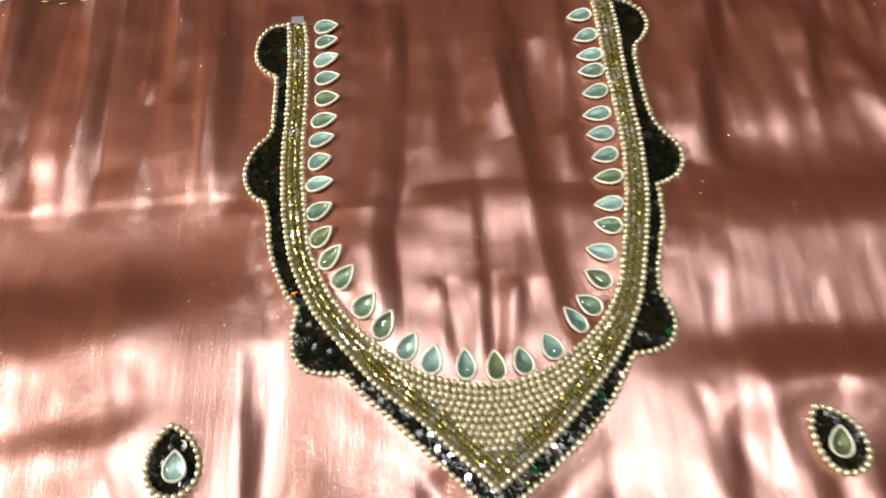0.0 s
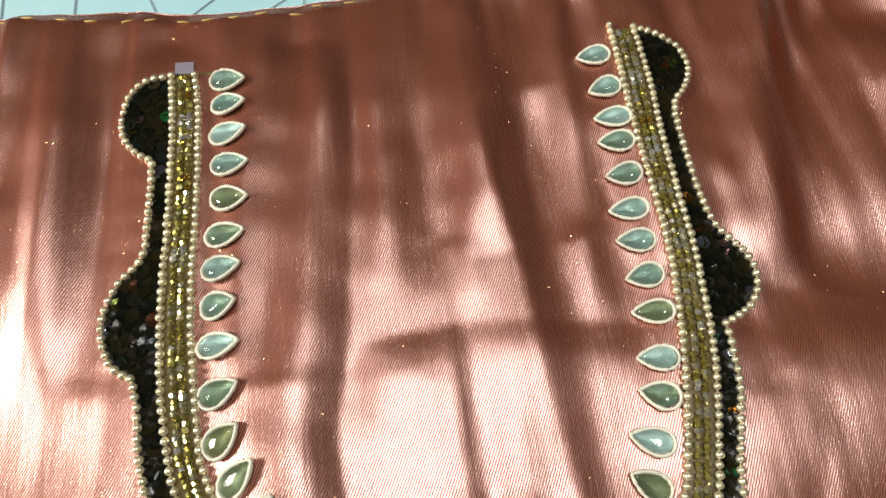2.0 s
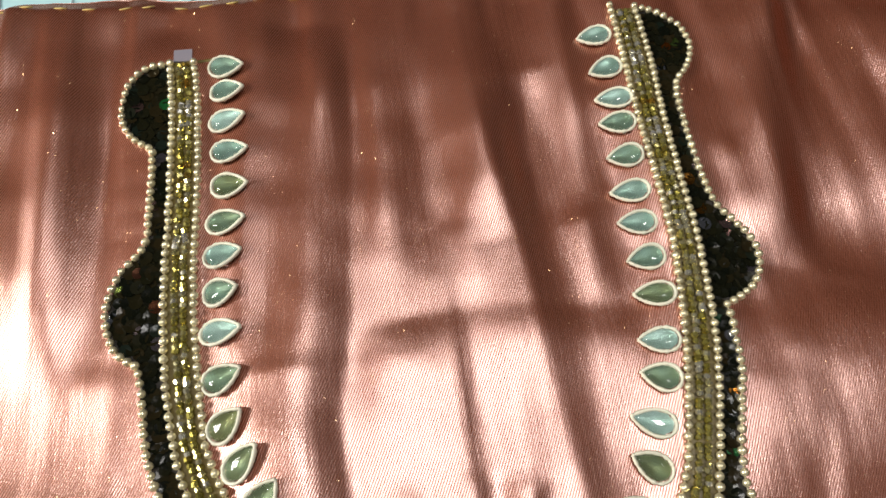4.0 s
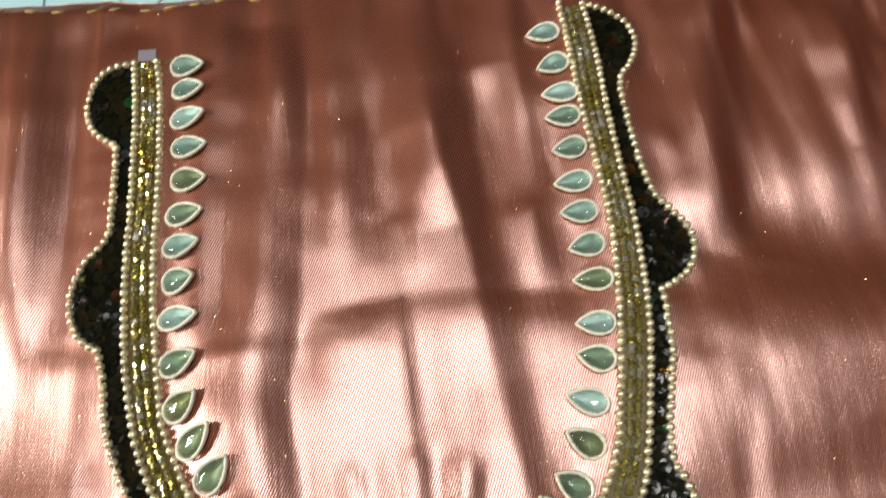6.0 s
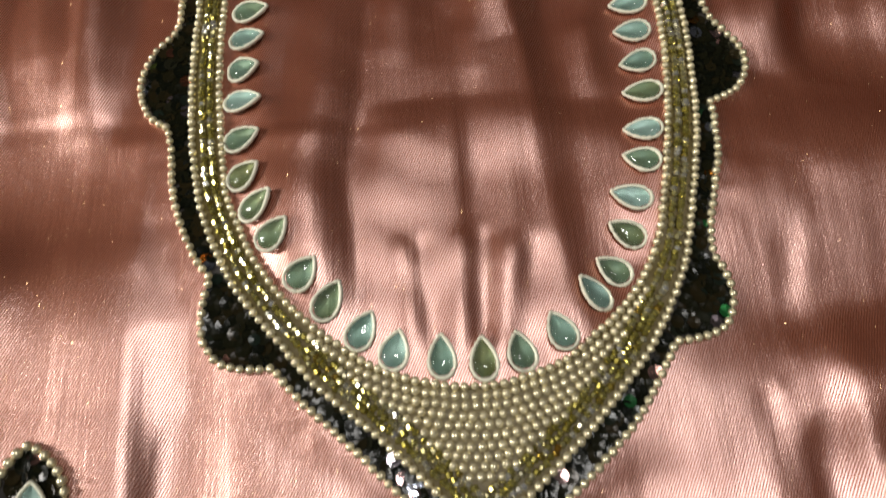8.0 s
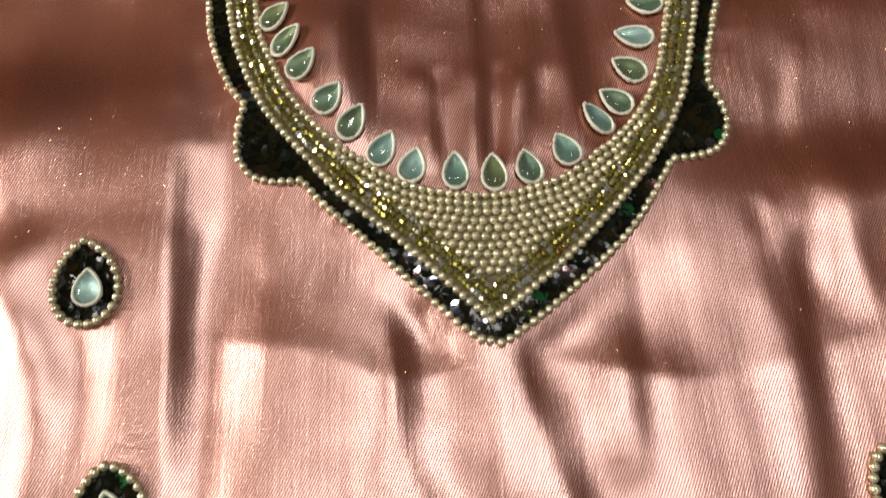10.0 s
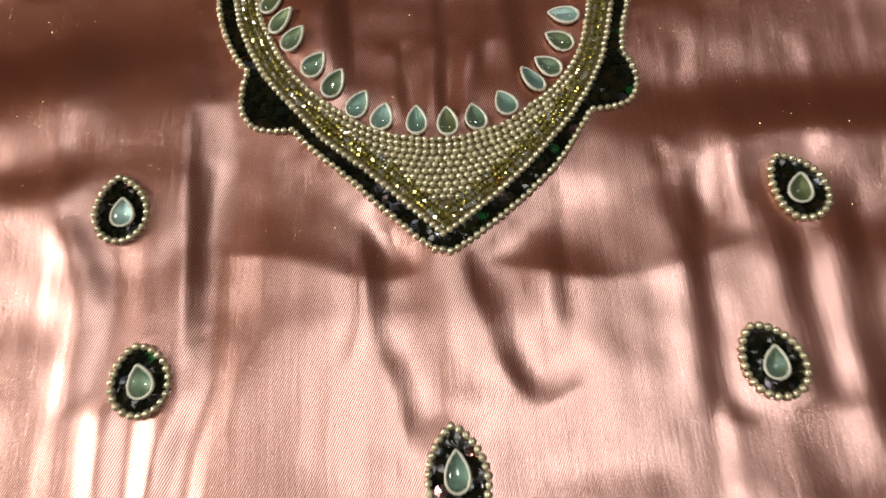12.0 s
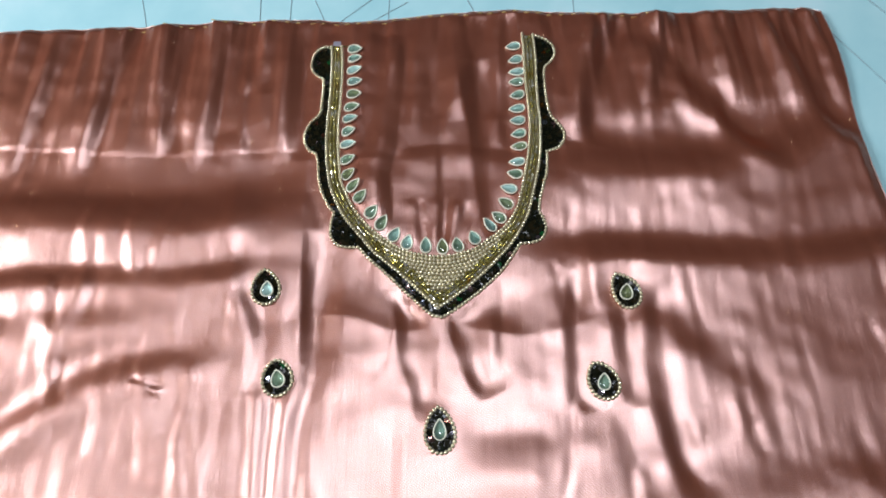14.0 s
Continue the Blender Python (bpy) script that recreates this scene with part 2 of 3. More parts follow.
MID_LEFT = [(-67.8, 190), (-67, 177), (-66.6, 160), (-66.7, 143.7), (-67.2, 128), (-67, 113.5), (-65.8, 99), (-63, 83), (-58.8, 71.6), (-53.7, 61.6),
            (-48.1, 54), (-42.7, 47.3), (-34.9, 37.9), (-20, 24.6), (-5.9, 10.2), (-0.2, 4.5)]
MID_RIGHT = [(-0.2, 4.5), (5.9, 8.6), (20.9, 20.7), (35.6, 35.3), (42, 43), (47.4, 51.1), (52.5, 60.9), (55.7, 71.4), (60, 88), (62.8, 101), (64.2, 113),
             (65, 126.5), (64.8, 140), (65, 157.5), (66, 180), (65.6, 197)]
INNER_LEFT = [(-61.2, 189.5), (-60.1, 177), (-59.6, 159.4), (-59.8, 143), (-60.2, 128), (-59.8, 114), (-58.5, 100), (-56.8, 86), (-53.5, 77.4), (-49.1, 67.9),
              (-42.9, 58.6), (-36.2, 51.7), (-29.7, 46.4), (-22, 41.1), (-14.4, 37.9), (-4.2, 35.6)]
INNER_RIGHT = [(4.8, 35.3), (12.6, 36.8), (20.7, 39.6), (27.9, 44.6), (33.8, 49.1), (38.5, 53.8), (43.5, 60.1), (47.7, 68.9), (51, 81), (54, 94),
               (56.8, 108), (58.3, 121), (58.6, 137), (58.3, 152.6), (58.1, 167.4), (58.5, 183), (58.5, 198)]
outer = np.vstack([spline(r)[:-1] for r in OUTER_RUNS] + [spline(OUTER_END)])
mid = np.vstack([spline(MID_LEFT)[:-1], spline(MID_RIGHT)])
inner = spline(INNER_LEFT + INNER_RIGHT)
MOTIFS = [(-94.5, 18.5), (-83.3, -32.0), (0.2, -60.0), (85.4, -35.5), (103.5, 13.8)]


# ---- the cloth's relief, in mm ----
FOLDS = []


def flute(depth, width, *points):
    """A crest and a trough side by side along a line: the cloth falls away to the right of a line drawn downwards, or behind one drawn to the right."""
    line = spline(points, 4.0) if len(points) > 2 else np.array(points, float)
    FOLDS.append((depth, width, resample(line, 6.0), False))


def crease(depth, width, *points):
    """A pressed edge: on the same side as a flute's trough the cloth breaks down sharply and recovers slowly, on the other it stays."""
    line = spline(points, 4.0) if len(points) > 2 else np.array(points, float)
    FOLDS.append((depth, width, resample(line, 6.0), True))


# inside the neckline
crease(-3.5, 10.5, (-24, 44), (-24, 66), (-26, 89), (-24, 108), (-23, 130), (-21, 168), (-18, 200))
flute(2.4, 9, (26, 218), (23, 160), (25, 130))
crease(3.5, 13, (12, 175), (15, 150), (19, 122), (21, 97), (24, 76), (27, 58), (32, 40))
crease(0.9, 4.5, (-1, 120), (0, 106), (0.5, 86), (1, 63), (1, 44))
flute(0.8, 6, (2, 216), (-5, 170), (-10, 122))
flute(1.7, 6, (47, 218), (43, 160), (42, 104))
flute(1.0, 5, (-40, 214), (-44, 160), (-46, 100))
crease(-0.9, 8, (52, 107), (36, 109), (14, 112), (-1, 113), (-24, 109.5))
flute(0.09, 2.0, (-60, 101), (-40, 102), (-5, 104))
flute(0.5, 2.4, (-11, 74), (-9, 52), (-9, 42))
flute(0.5, 2.4, (4, 76), (3, 54), (2, 42))
flute(0.6, 2.8, (16, 74), (13, 54), (11, 42))
# the seam beside the neckline and the pleats left of it
crease(1.5, 8.5, (-80, 225), (-79, 165), (-77, 115), (-76, 70), (-77, 30), (-76, -10), (-75, -42))
crease(1.5, 7, (-77, 52), (-77, 30), (-76, 0), (-75, -46))
flute(1.0, 3.5, (-75, -36), (-77, -69), (-79, -140))
flute(1.7, 7, (-96, 225), (-90, 165), (-87, 100))
flute(1.9, 6, (-202, 225), (-210, 150), (-217, 90))
flute(1.7, 5, (-173, 225), (-168, 160), (-165, 110))
flute(1.4, 6, (-133, 225), (-138, 150), (-141, 100))
flute(1.2, 5, (-110, 225), (-114, 150))
flute(1.6, 7, (-240, 225), (-250, 150), (-256, 90))
# level bands on the left
flute(-0.13, 1.7, (-360, 113), (-200, 111), (-60, 107))
flute(3.2, 25, (-430, 74), (-250, 72), (-140, 69), (-60, 67))
flute(1.1, 13, (-380, 66), (-200, 74), (-90, 76), (-70, 76))
flute(0.8, 9, (-119, 125), (-112, 85), (-108, 42))
flute(2.7, 10, (-400, 14), (-250, 23), (-183, 26), (-95, 29), (-74, 27))
flute(1.5, 12, (-400, -14), (-230, 0), (-150, 6), (-90, 4))
flute(2.3, 10, (-330, -120), (-220, -56), (-170, -27), (-110, -14))
flute(0.5, 1.6, (-159, -33), (-150, -35), (-140, -37))
flute(1.0, 5, (-107, 20), (-99, -8), (-97, -40))
# level bands and pleats on the right
flute(2.5, 15, (30, 94), (90, 98), (150, 102), (240, 116), (300, 130))
flute(2.3, 11, (50, 36), (80, 39), (150, 37), (330, 42))
flute(2.2, 9, (135, 205), (155, 170), (180, 135), (215, 85))
flute(1.9, 8, (216, 230), (240, 150), (256, 100))
flute(2.6, 8, (120, 222), (104, 170), (90, 110))
flute(1.5, 6, (160, 228), (150, 190), (140, 140))
# under the point
crease(2.3, 19, (-76, 4), (-50, -1), (-24, -9), (-2, -6))
crease(1.9, 16, (6, -2), (26, -6), (52, -9), (90, -2))
crease(1.8, 8, (-25, 12), (-24, -8), (-23, -25), (-17, -42), (-14, -60))
crease(1.8, 8, (4, 8), (5, -7), (8, -20), (12, -33), (19, -47))
flute(1.0, 5, (73, 26), (71, -10), (68, -50))
flute(1.2, 5, (100, 14), (98, -12), (97, -50))
flute(1.3, 6, (115, 16), (113, -25), (114, -60), (122, -100))
flute(1.1, 10, (108, 8), (135, -18), (170, -52))
flute(1.9, 14, (80, -96), (150, -88), (300, -82))
flute(0.9, 3.5, (-90, -20), (-88, -60), (-84, -140))
flute(0.9, 3.5, (-70, -30), (-72, -70), (-74, -140))
flute(1.3, 13, (0, -76), (45, -68), (90, -54))

# many slight streaks
for _ in range(80):
    x, y, reach, lean = rng.uniform(-300, 250), rng.uniform(-120, 200), rng.uniform(12, 35), rng.uniform(-0.25, 0.25)
    flute(rng.choice((-1, 1)) * rng.uniform(0.12, 0.36), rng.uniform(2, 4.5), (x + lean * reach, y + reach), (x + rng.uniform(-2, 2), y), (x - lean * reach, y - reach))

EDGE_X = [-340, -292, -217, -141, -80, -56, -26, 7, 51, 113, 186, 250, 260, 266]
EDGE_Y = [209, 210, 211.7, 216.4, 216.8, 213.5, 216.5, 220.6, 223, 219, 219.4, 221.6, 221.2, 218]


def gathers(x, y):
    """Fine pleats that hang from the top edge and die out downwards."""
    down = np.clip((y - 90) / 130, 0, 1) ** 1.5
    out = np.zeros_like(x)
    for k, (period, ph, lean) in enumerate([(31, 0.3, 0.10), (19, 2.1, -0.06), (13, 4.0, 0.05), (47, 1.2, -0.1)]):
        a = (x + lean * (y - 200) + 9 * np.sin(x / 61 + k)) * 2 * np.pi / period + ph
        out += (np.sin(a) + 0.4 * np.sin(2 * a + 0.4) + 0.15 * np.sin(3 * a)) * period / 19
    side = 0.35 + 0.65 * np.clip((np.abs(x) - 60) / 60, 0, 1)
    return 0.7 * out * down * side


STREAKS = [(2 * math.pi / p, 2 * math.pi / p * a) for p, a in [(rng.uniform(5, 15), rng.uniform(-0.12, 0.12)) for _ in range(18)]]
RIPPLES = [(2 * math.pi / p * math.cos(a), 2 * math.pi / p * math.sin(a)) for p, a in [(rng.uniform(14, 70), rng.uniform(0, math.pi)) for _ in range(16)]]


def relief(x, y):
    """The cloth's height over the floor plane, in mm."""
    x, y = np.asarray(x, float), np.asarray(y, float)
    z = gathers(x, y)
    flat_x, flat_y = x, y
    x = flat_x + 1.5 * np.sin(flat_y / 31 + flat_x / 47)
    y = flat_y + 2.0 * np.sin(flat_x / 27 + flat_y / 61)
    for wave, (kx, ky) in enumerate(STREAKS):
        z += 0.014 / kx * np.sin(kx * flat_x + ky * flat_y + 2.3 * wave) * (0.5 + 0.5 * np.sin(flat_x / (21 + wave) + flat_y / (33 + 2 * wave) + wave))
    for wave, (kx, ky) in enumerate(RIPPLES):
        z += 0.012 / math.hypot(kx, ky) * np.sin(kx * x + ky * y + 1.7 * wave)
    for h, w, line, sharp in FOLDS:
        lo, hi = line.min(0) - 5.5 * w, line.max(0) + 5.5 * w
        near = (x > lo[0]) & (x < hi[0]) & (y > lo[1]) & (y < hi[1])
        if not near.any():
            continue
        px, py = x[near], y[near]
        best, side, along = np.full(px.shape, 1e9), np.zeros(px.shape), np.zeros(px.shape)
        total = len(line) - 1
        for k, (a, b) in enumerate(zip(line, line[1:])):
            d = b - a
            u = np.clip(((px - a[0]) * d[0] + (py - a[1]) * d[1]) / (d @ d), 0, 1)
            ox, oy = px - a[0] - u * d[0], py - a[1] - u * d[1]
            r = np.hypot(ox, oy)
            nearer = r < best
            best = np.where(nearer, r, best)
            side = np.where(nearer, (d[0] * oy - d[1] * ox) / np.hypot(*d), side)
            along = np.where(nearer, (k + u) / total, along)
        s = side / w
        taper = np.sin(np.pi / 2 * np.clip(1.7 * np.sin(np.pi * np.clip(along, 0, 1)), 0, 1))
        swell = 1.0 + 0.25 * np.sin(along * 9 + 40 * w)
        if sharp:
            down = np.clip(s, 0, None)
            z[near] -= h * swell * taper * np.where(down < 1, down * (3 - down * down) / 2, 0.5 + 0.5 * np.cos(np.pi * np.clip((down - 1) / 2.2, 0, 1)))
        else:
            z[near] -= h * swell * taper * s * np.exp(0.5 - 0.5 * s * s)
    return z


def seat(x, y, up):
    """The pose of a small thing that lies on the cloth at x, y, up mm over it and tilted with it."""
    dx, dy = (lift(x + 2.5, y) - lift(x - 2.5, y)) / 5, (lift(x, y + 2.5) - lift(x, y - 2.5)) / 5
    normal = Vector((-dx, -dy, 1)).normalized()
    return Matrix.Translation((x * MM, y * MM, (lift(x, y) + up) * MM)) @ Vector((0, 0, 1)).rotation_difference(normal).to_matrix().to_4x4()


GX, GY = np.arange(-360.0, 290.0), np.arange(-270.0, 245.0)
GRID = relief(*(g.copy() for g in np.meshgrid(GX, GY, indexing="ij")))
# the backed embroidery is stiff and flattens the folds under it
loose = np.ones_like(GRID)
for (px, py), reach in [(p, 9.0) for p in resample(mid, 8.0)] + [(p, 12.0) for p in MOTIFS]:
    far = ((GX[:, None] - px) ** 2 + (GY[None] - py) ** 2) / reach**2
    loose = np.minimum(loose, 1 - 0.6 * np.exp(-0.5 * far * far))
GRID *= loose
GRID = -4.2 + np.logaddexp(0, 1.6 * (GRID + 4.2)) / 1.6  # the floor holds the troughs up


def height(x, y):
    """The relief, read between the points of a one-millimetre grid."""
    u, v = np.clip(np.asarray(x, float) - GX[0], 0, len(GX) - 1.001), np.clip(np.asarray(y, float) - GY[0], 0, len(GY) - 1.001)
    i, j = u.astype(int), v.astype(int)
    u, v = u - i, v - j
    return (1 - u) * ((1 - v) * GRID[i, j] + v * GRID[i, j + 1]) + u * ((1 - v) * GRID[i + 1, j] + v * GRID[i + 1, j + 1])


def lift(x, y):
    return float(height(np.array([x]), np.array([y]))[0])


# ---- room ----
floor = tagged(new("floor", box("floor", -1.5, 1.5, -1.6, 1.8, -0.1, -0.006, FLOOR)), "pale cyan smooth floor with thin grey joints", "floor", kind="structure")
tagged(new("ceiling", box("ceiling", -1.5, 1.5, -1.6, 1.8, 2.6, 2.7, PLASTER)), "plain plaster ceiling", "ceiling", kind="structure")
tagged(new("wall_north", box("wall_north", -1.6, 1.6, 1.8, 1.9, -0.1, 2.7, PLASTER)), "plain plaster wall", "wall", kind="structure")
tagged(new("wall_south", box("wall_south", -1.6, 1.6, -1.7, -1.6, -0.1, 2.7, PLASTER)), "plain plaster wall", "wall", kind="structure")


def window_wall(name, x0, x1, y0, y1, z0, z1):
    """A wall along y with one opening through it."""
    bm = bmesh.new()
    for a, b, c, d in ((-1.6, y0, -0.1, 2.7), (y1, 1.8, -0.1, 2.7), (y0, y1, -0.1, z0), (y0, y1, z1, 2.7)):
        made = bmesh.ops.create_cube(bm, size=1.0)["verts"]
        for v in made:
            v.co = ((x0 + x1) / 2 + v.co.x * (x1 - x0), (a + b) / 2 + v.co.y * (b - a), (c + d) / 2 + v.co.z * (d - c))
    tagged(new(name, mesh_of(name, bm, PLASTER, False)), "plain plaster wall with a window opening", "wall", kind="structure")


# the east opening is made up to go with the added east light
window_wall("wall_east", 1.5, 1.6, -0.2, 0.4, 1.7, 2.3)
window_wall("wall_west", -1.6, -1.5, -0.2, 0.44, 0.55, 1.2)

# thin joints in the floor
JOINTS = [(-100.6, 290, -98.3, 170), (-88, 250, -70, 205), (-70, 212, -36, 245), (-46, 215, -18, 235), (-122, 250, -118, 190),
          (-30, 300, -32, 190), (20, 245, 36, 205), (98, 260, 96, 190), (262, 216, 330, 95), (285, 260, 345, 170), (-210, 260, -190, 190)]
for x0, y0, x1, y1 in JOINTS:
    d = Vector((x1 - x0, y1 - y0, 0))
    m = Matrix.Translation(((x0 + x1) / 2 * MM, (y0 + y1) / 2 * MM, -0.0059)) @ Matrix.Rotation(math.atan2(d.y, d.x), 4, "Z")
    put("joint", box("joint", -d.length / 2 * MM, d.length / 2 * MM, -0.00022, 0.00022, -0.0002, 0.0002, JOINT), floor, m)


# ---- the cloth ----
def make_cloth():
    nx, ny = 420, 350
    xs = np.linspace(-340, 266, nx)
    top = np.interp(xs, EDGE_X, EDGE_Y)
    v = np.linspace(0, 1, ny)
    x = np.repeat(xs[:, None], ny, 1)
    y = -260 + (top[:, None] + 260) * v[None]
    # the side edge pulls in towards its lower end
    x = x + np.clip((x - 200) / 66, 0, 1) * 2.0 * np.sin(y / 23)
    z = height(x, y)
    rim = np.minimum(np.clip((266 - np.repeat(xs[:, None], ny, 1)) / 8, 0, 1), np.clip((1 - v[None]) * 475 / 5, 0, 1))
    z = np.maximum(z * (0.35 + 0.65 * rim) - 2.6 * (1 - rim), -5.6)
    verts = np.stack([x, y, z], -1).reshape(-1, 3) * MM
    faces = [(i * ny + j, (i + 1) * ny + j, (i + 1) * ny + j + 1, i * ny + j + 1) for i in range(nx - 1) for j in range(ny - 1)]
    # turned-down hem along the top and the side
    verts = verts.tolist()
    ring = [i * ny + ny - 1 for i in range(nx)] + [(nx - 1) * ny + j for j in range(ny - 2, -1, -1)]
    low = []
    for k in ring:
        low.append(len(verts))
        verts.append((verts[k][0], verts[k][1] + 0.0003, -0.006))
    faces += [(a, d, c, b) for a, b, c, d in zip(ring, ring[1:], low[1:], low)]
    return mesh_from("cloth", verts, faces, SATIN)


cloth = tagged(new("blouse_cloth", make_cloth()), "copper pink satin blouse cloth, softly creased, spread on the floor", "cloth")

# running tacking stitches along the hem
for k in range(44):
    x = -204 + k * 8.1 + rng.uniform(-1, 1)
    y = np.interp(x, EDGE_X, EDGE_Y) - 4.6 + rng.uniform(-0.6, 0.6)
    bm = bmesh.new()
    bmesh.ops.create_icosphere(bm, subdivisions=1, radius=1.0)
    for v in bm.verts:
        v.co = (v.co.x * 2.3 * MM, v.co.y * 0.32 * MM, v.co.z * 0.35 * MM)
    put("stitch", mesh_of("stitch", bm, TACKING), cloth, Matrix.Translation((x * MM, y * MM, (lift(x, y) * 0.9 + 0.1) * MM)) @ Matrix.Rotation(rng.uniform(-0.12, 0.16), 4, "Z"), "yellow tacking stitch" if k == 0 else "")

# ---- shapes of beads, sequins and stones ----
def bead_mesh(name, radius, material, squash=1.0):
    bm = bmesh.new()
    bmesh.ops.create_icosphere(bm, subdivisions=2, radius=radius * MM)
    for v in bm.verts:
        v.co.z *= squash
        # the drilled ends are a little flat
        v.co.x = max(-0.9 * radius * MM, min(0.9 * radius * MM, v.co.x))
    return mesh_of(name, bm, material)


def seed_mesh():
    """A cut glass seed: a short barrel with eight sides."""
    rings = [(-0.62, 0.45), (-0.4, 0.78), (0.4, 0.78), (0.62, 0.45)]
    verts = [(x * MM, r * math.cos(a) * MM, r * math.sin(a) * MM) for x, r in rings for a in [k * math.pi / 4 for k in range(8)]]
    faces = [(i * 8 + k, i * 8 + (k + 1) % 8, i * 8 + 8 + (k + 1) % 8, i * 8 + 8 + k) for i in range(3) for k in range(8)]
    faces += [tuple(range(7, -1, -1)), tuple(range(24, 32))]
    return mesh_from("seed", verts, faces, SEED, False)


def sequin_mesh():
    """A cupped disc with a rim and a hole-like dimple."""
    verts, faces = [], []
    for r, z in ((0.3, -0.08), (1.15, 0.0), (1.75, 0.05), (1.72, -0.02)):
        verts += [(r * math.cos(k * math.pi / 5) * MM, r * math.sin(k * math.pi / 5) * MM, z * MM) for k in range(10)]
    for i in range(3):
        faces += [(i * 10 + k, i * 10 + 10 + k, i * 10 + 10 + (k + 1) % 10, i * 10 + (k + 1) % 10) for k in range(10)]
    faces.append(tuple(range(10)))
    return mesh_from("sequin", verts, faces, SEQUIN, False)


def drop_outline(length, width, n=40, sharp=0.75):
    """A teardrop with its round end at -x and its tip at +x, in mm."""
    turns = [2 * math.pi * (k + 0.5) / n for k in range(n)]
    out = np.array([(length / 2 * math.cos(a), math.sin(a) * math.sin(a / 2) ** sharp) for a in turns])
    out[:, 1] *= width / 2 / out[:, 1].max()
    return out


def gem_mesh(length, width, rise):
    """A foiled glass drop: girdle, sloped facets and a low domed table."""
    rings = [(1.0, 0.0), (0.94, 0.55), (0.78, 0.86), (0.45, 1.0)]
    n = 18
    out = drop_outline(length, width, n)
    verts = [(x * r * MM, y * r * MM, rise * z * MM) for r, z in rings for x, y in out]
    faces = [(i * n + k, i * n + (k + 1) % n, i * n + n + (k + 1) % n, i * n + n + k) for i in range(3) for k in range(n)]
    verts.append((0, 0, rise * 1.04 * MM))
    faces += [(3 * n + k, 3 * n + (k + 1) % n, 4 * n) for k in range(n)]
    return mesh_from("gem", verts, faces, GEM)


def foil_mesh(length, width):
    """The foil behind a stone: a shallow cut cup that shows through the glass."""
    n = 10
    out = drop_outline(length, width, n)
    verts = [(x * MM, y * MM, 0.45 * MM) for x, y in out] + [(x * 0.4 * MM, y * 0.4 * MM, -0.15 * MM) for x, y in out] + [(-0.4 * MM, 0, -0.2 * MM)]
    faces = [(k, (k + 1) % n, n + (k + 1) % n, n + k) for k in range(n)] + [(n + k, n + (k + 1) % n, 2 * n) for k in range(n)]
    return mesh_from("foil", verts, faces, FOIL)


def rim_mesh(length, width, tube, rise, wobble, seed):
    """The padded thread rim round a stone: an uneven tube along the outline."""
    pick = random.Random(seed)
    n, m = 60, 8
    out = drop_outline(length, width, n)
    nxt, prv = np.roll(out, -1, 0), np.roll(out, 1, 0)
    tan = nxt - prv
    tan /= np.hypot(tan[:, 0], tan[:, 1])[:, None]
    verts = []
    for p, t in zip(out, tan):
        r = tube * (1 + pick.uniform(-wobble, wobble))
        for k in range(m):
            a = 2 * math.pi * k / m
            o = r * math.cos(a)
            verts.append(((p[0] + t[1] * o) * MM, (p[1] - t[0] * o) * MM, (rise + r * 1.2 * math.sin(a)) * MM))
    faces = [(i * m + k, ((i + 1) % n) * m + k, ((i + 1) % n) * m + (k + 1) % m, i * m + (k + 1) % m) for i in range(n) for k in range(m)]
    return mesh_from("rim", verts, faces, RIM)


def thread_mesh(name, line, radius, up, material):
    """A round thread along a line in mm, on the cloth."""
    z = height(line[:, 0], line[:, 1]) + up
    tan = np.gradient(line, axis=0)
    tan /= np.hypot(tan[:, 0], tan[:, 1])[:, None] + 1e-9
    verts = []
    for p, t, h in zip(line, tan, z):
        for k in range(5):
            a = 2 * math.pi * k / 5
            verts.append(((p[0] + t[1] * radius * math.cos(a)) * MM, (p[1] - t[0] * radius * math.cos(a)) * MM, (h + radius * math.sin(a)) * MM))
    faces = [(i * 5 + k, i * 5 + 5 + k, i * 5 + 5 + (k + 1) % 5, i * 5 + (k + 1) % 5) for i in range(len(line) - 1) for k in range(5)]
    return mesh_from(name, verts, faces, material)


def sheet_mesh(name, keep, x0, x1, y0, y1, cell, up, material):
    """A thin backing laid on the cloth wherever keep() holds, with its own thickness."""
    xs, ys = np.arange(x0, x1, cell), np.arange(y0, y1, cell)
    gx, gy = np.meshgrid(xs, ys, indexing="ij")
    ok = keep(np.stack([gx.ravel() + cell / 2, gy.ravel() + cell / 2], 1)).reshape(gx.shape)
    index, verts, faces = {}, [], []
    cells = np.argwhere(ok)
    for i, j in cells:
        for a, b in ((0, 0), (1, 0), (1, 1), (0, 1)):
            index.setdefault((i + a, j + b), len(index))
    at = np.array([(x0 + i * cell, y0 + j * cell) for i, j in index])
    z = height(at[:, 0], at[:, 1])
    n = len(at)
    verts = [(p[0] * MM, p[1] * MM, (h + up) * MM) for p, h in zip(at, z)] + [(p[0] * MM, p[1] * MM, (h - 0.2) * MM) for p, h in zip(at, z)]
    for i, j in cells:
        q = [index[(i + a, j + b)] for a, b in ((0, 0), (1, 0), (1, 1), (0, 1))]
        faces.append(q)
        for s, (a, b) in enumerate(((0, -1), (1, 0), (0, 1), (-1, 0))):
            ii, jj = i + a, j + b
            if not (0 <= ii < ok.shape[0] and 0 <= jj < ok.shape[1] and ok[ii, jj]):
                p, r = q[s], q[(s + 1) % 4]
                faces.append((p, p + n, r + n, r))
    return mesh_from(name, verts, faces, material)


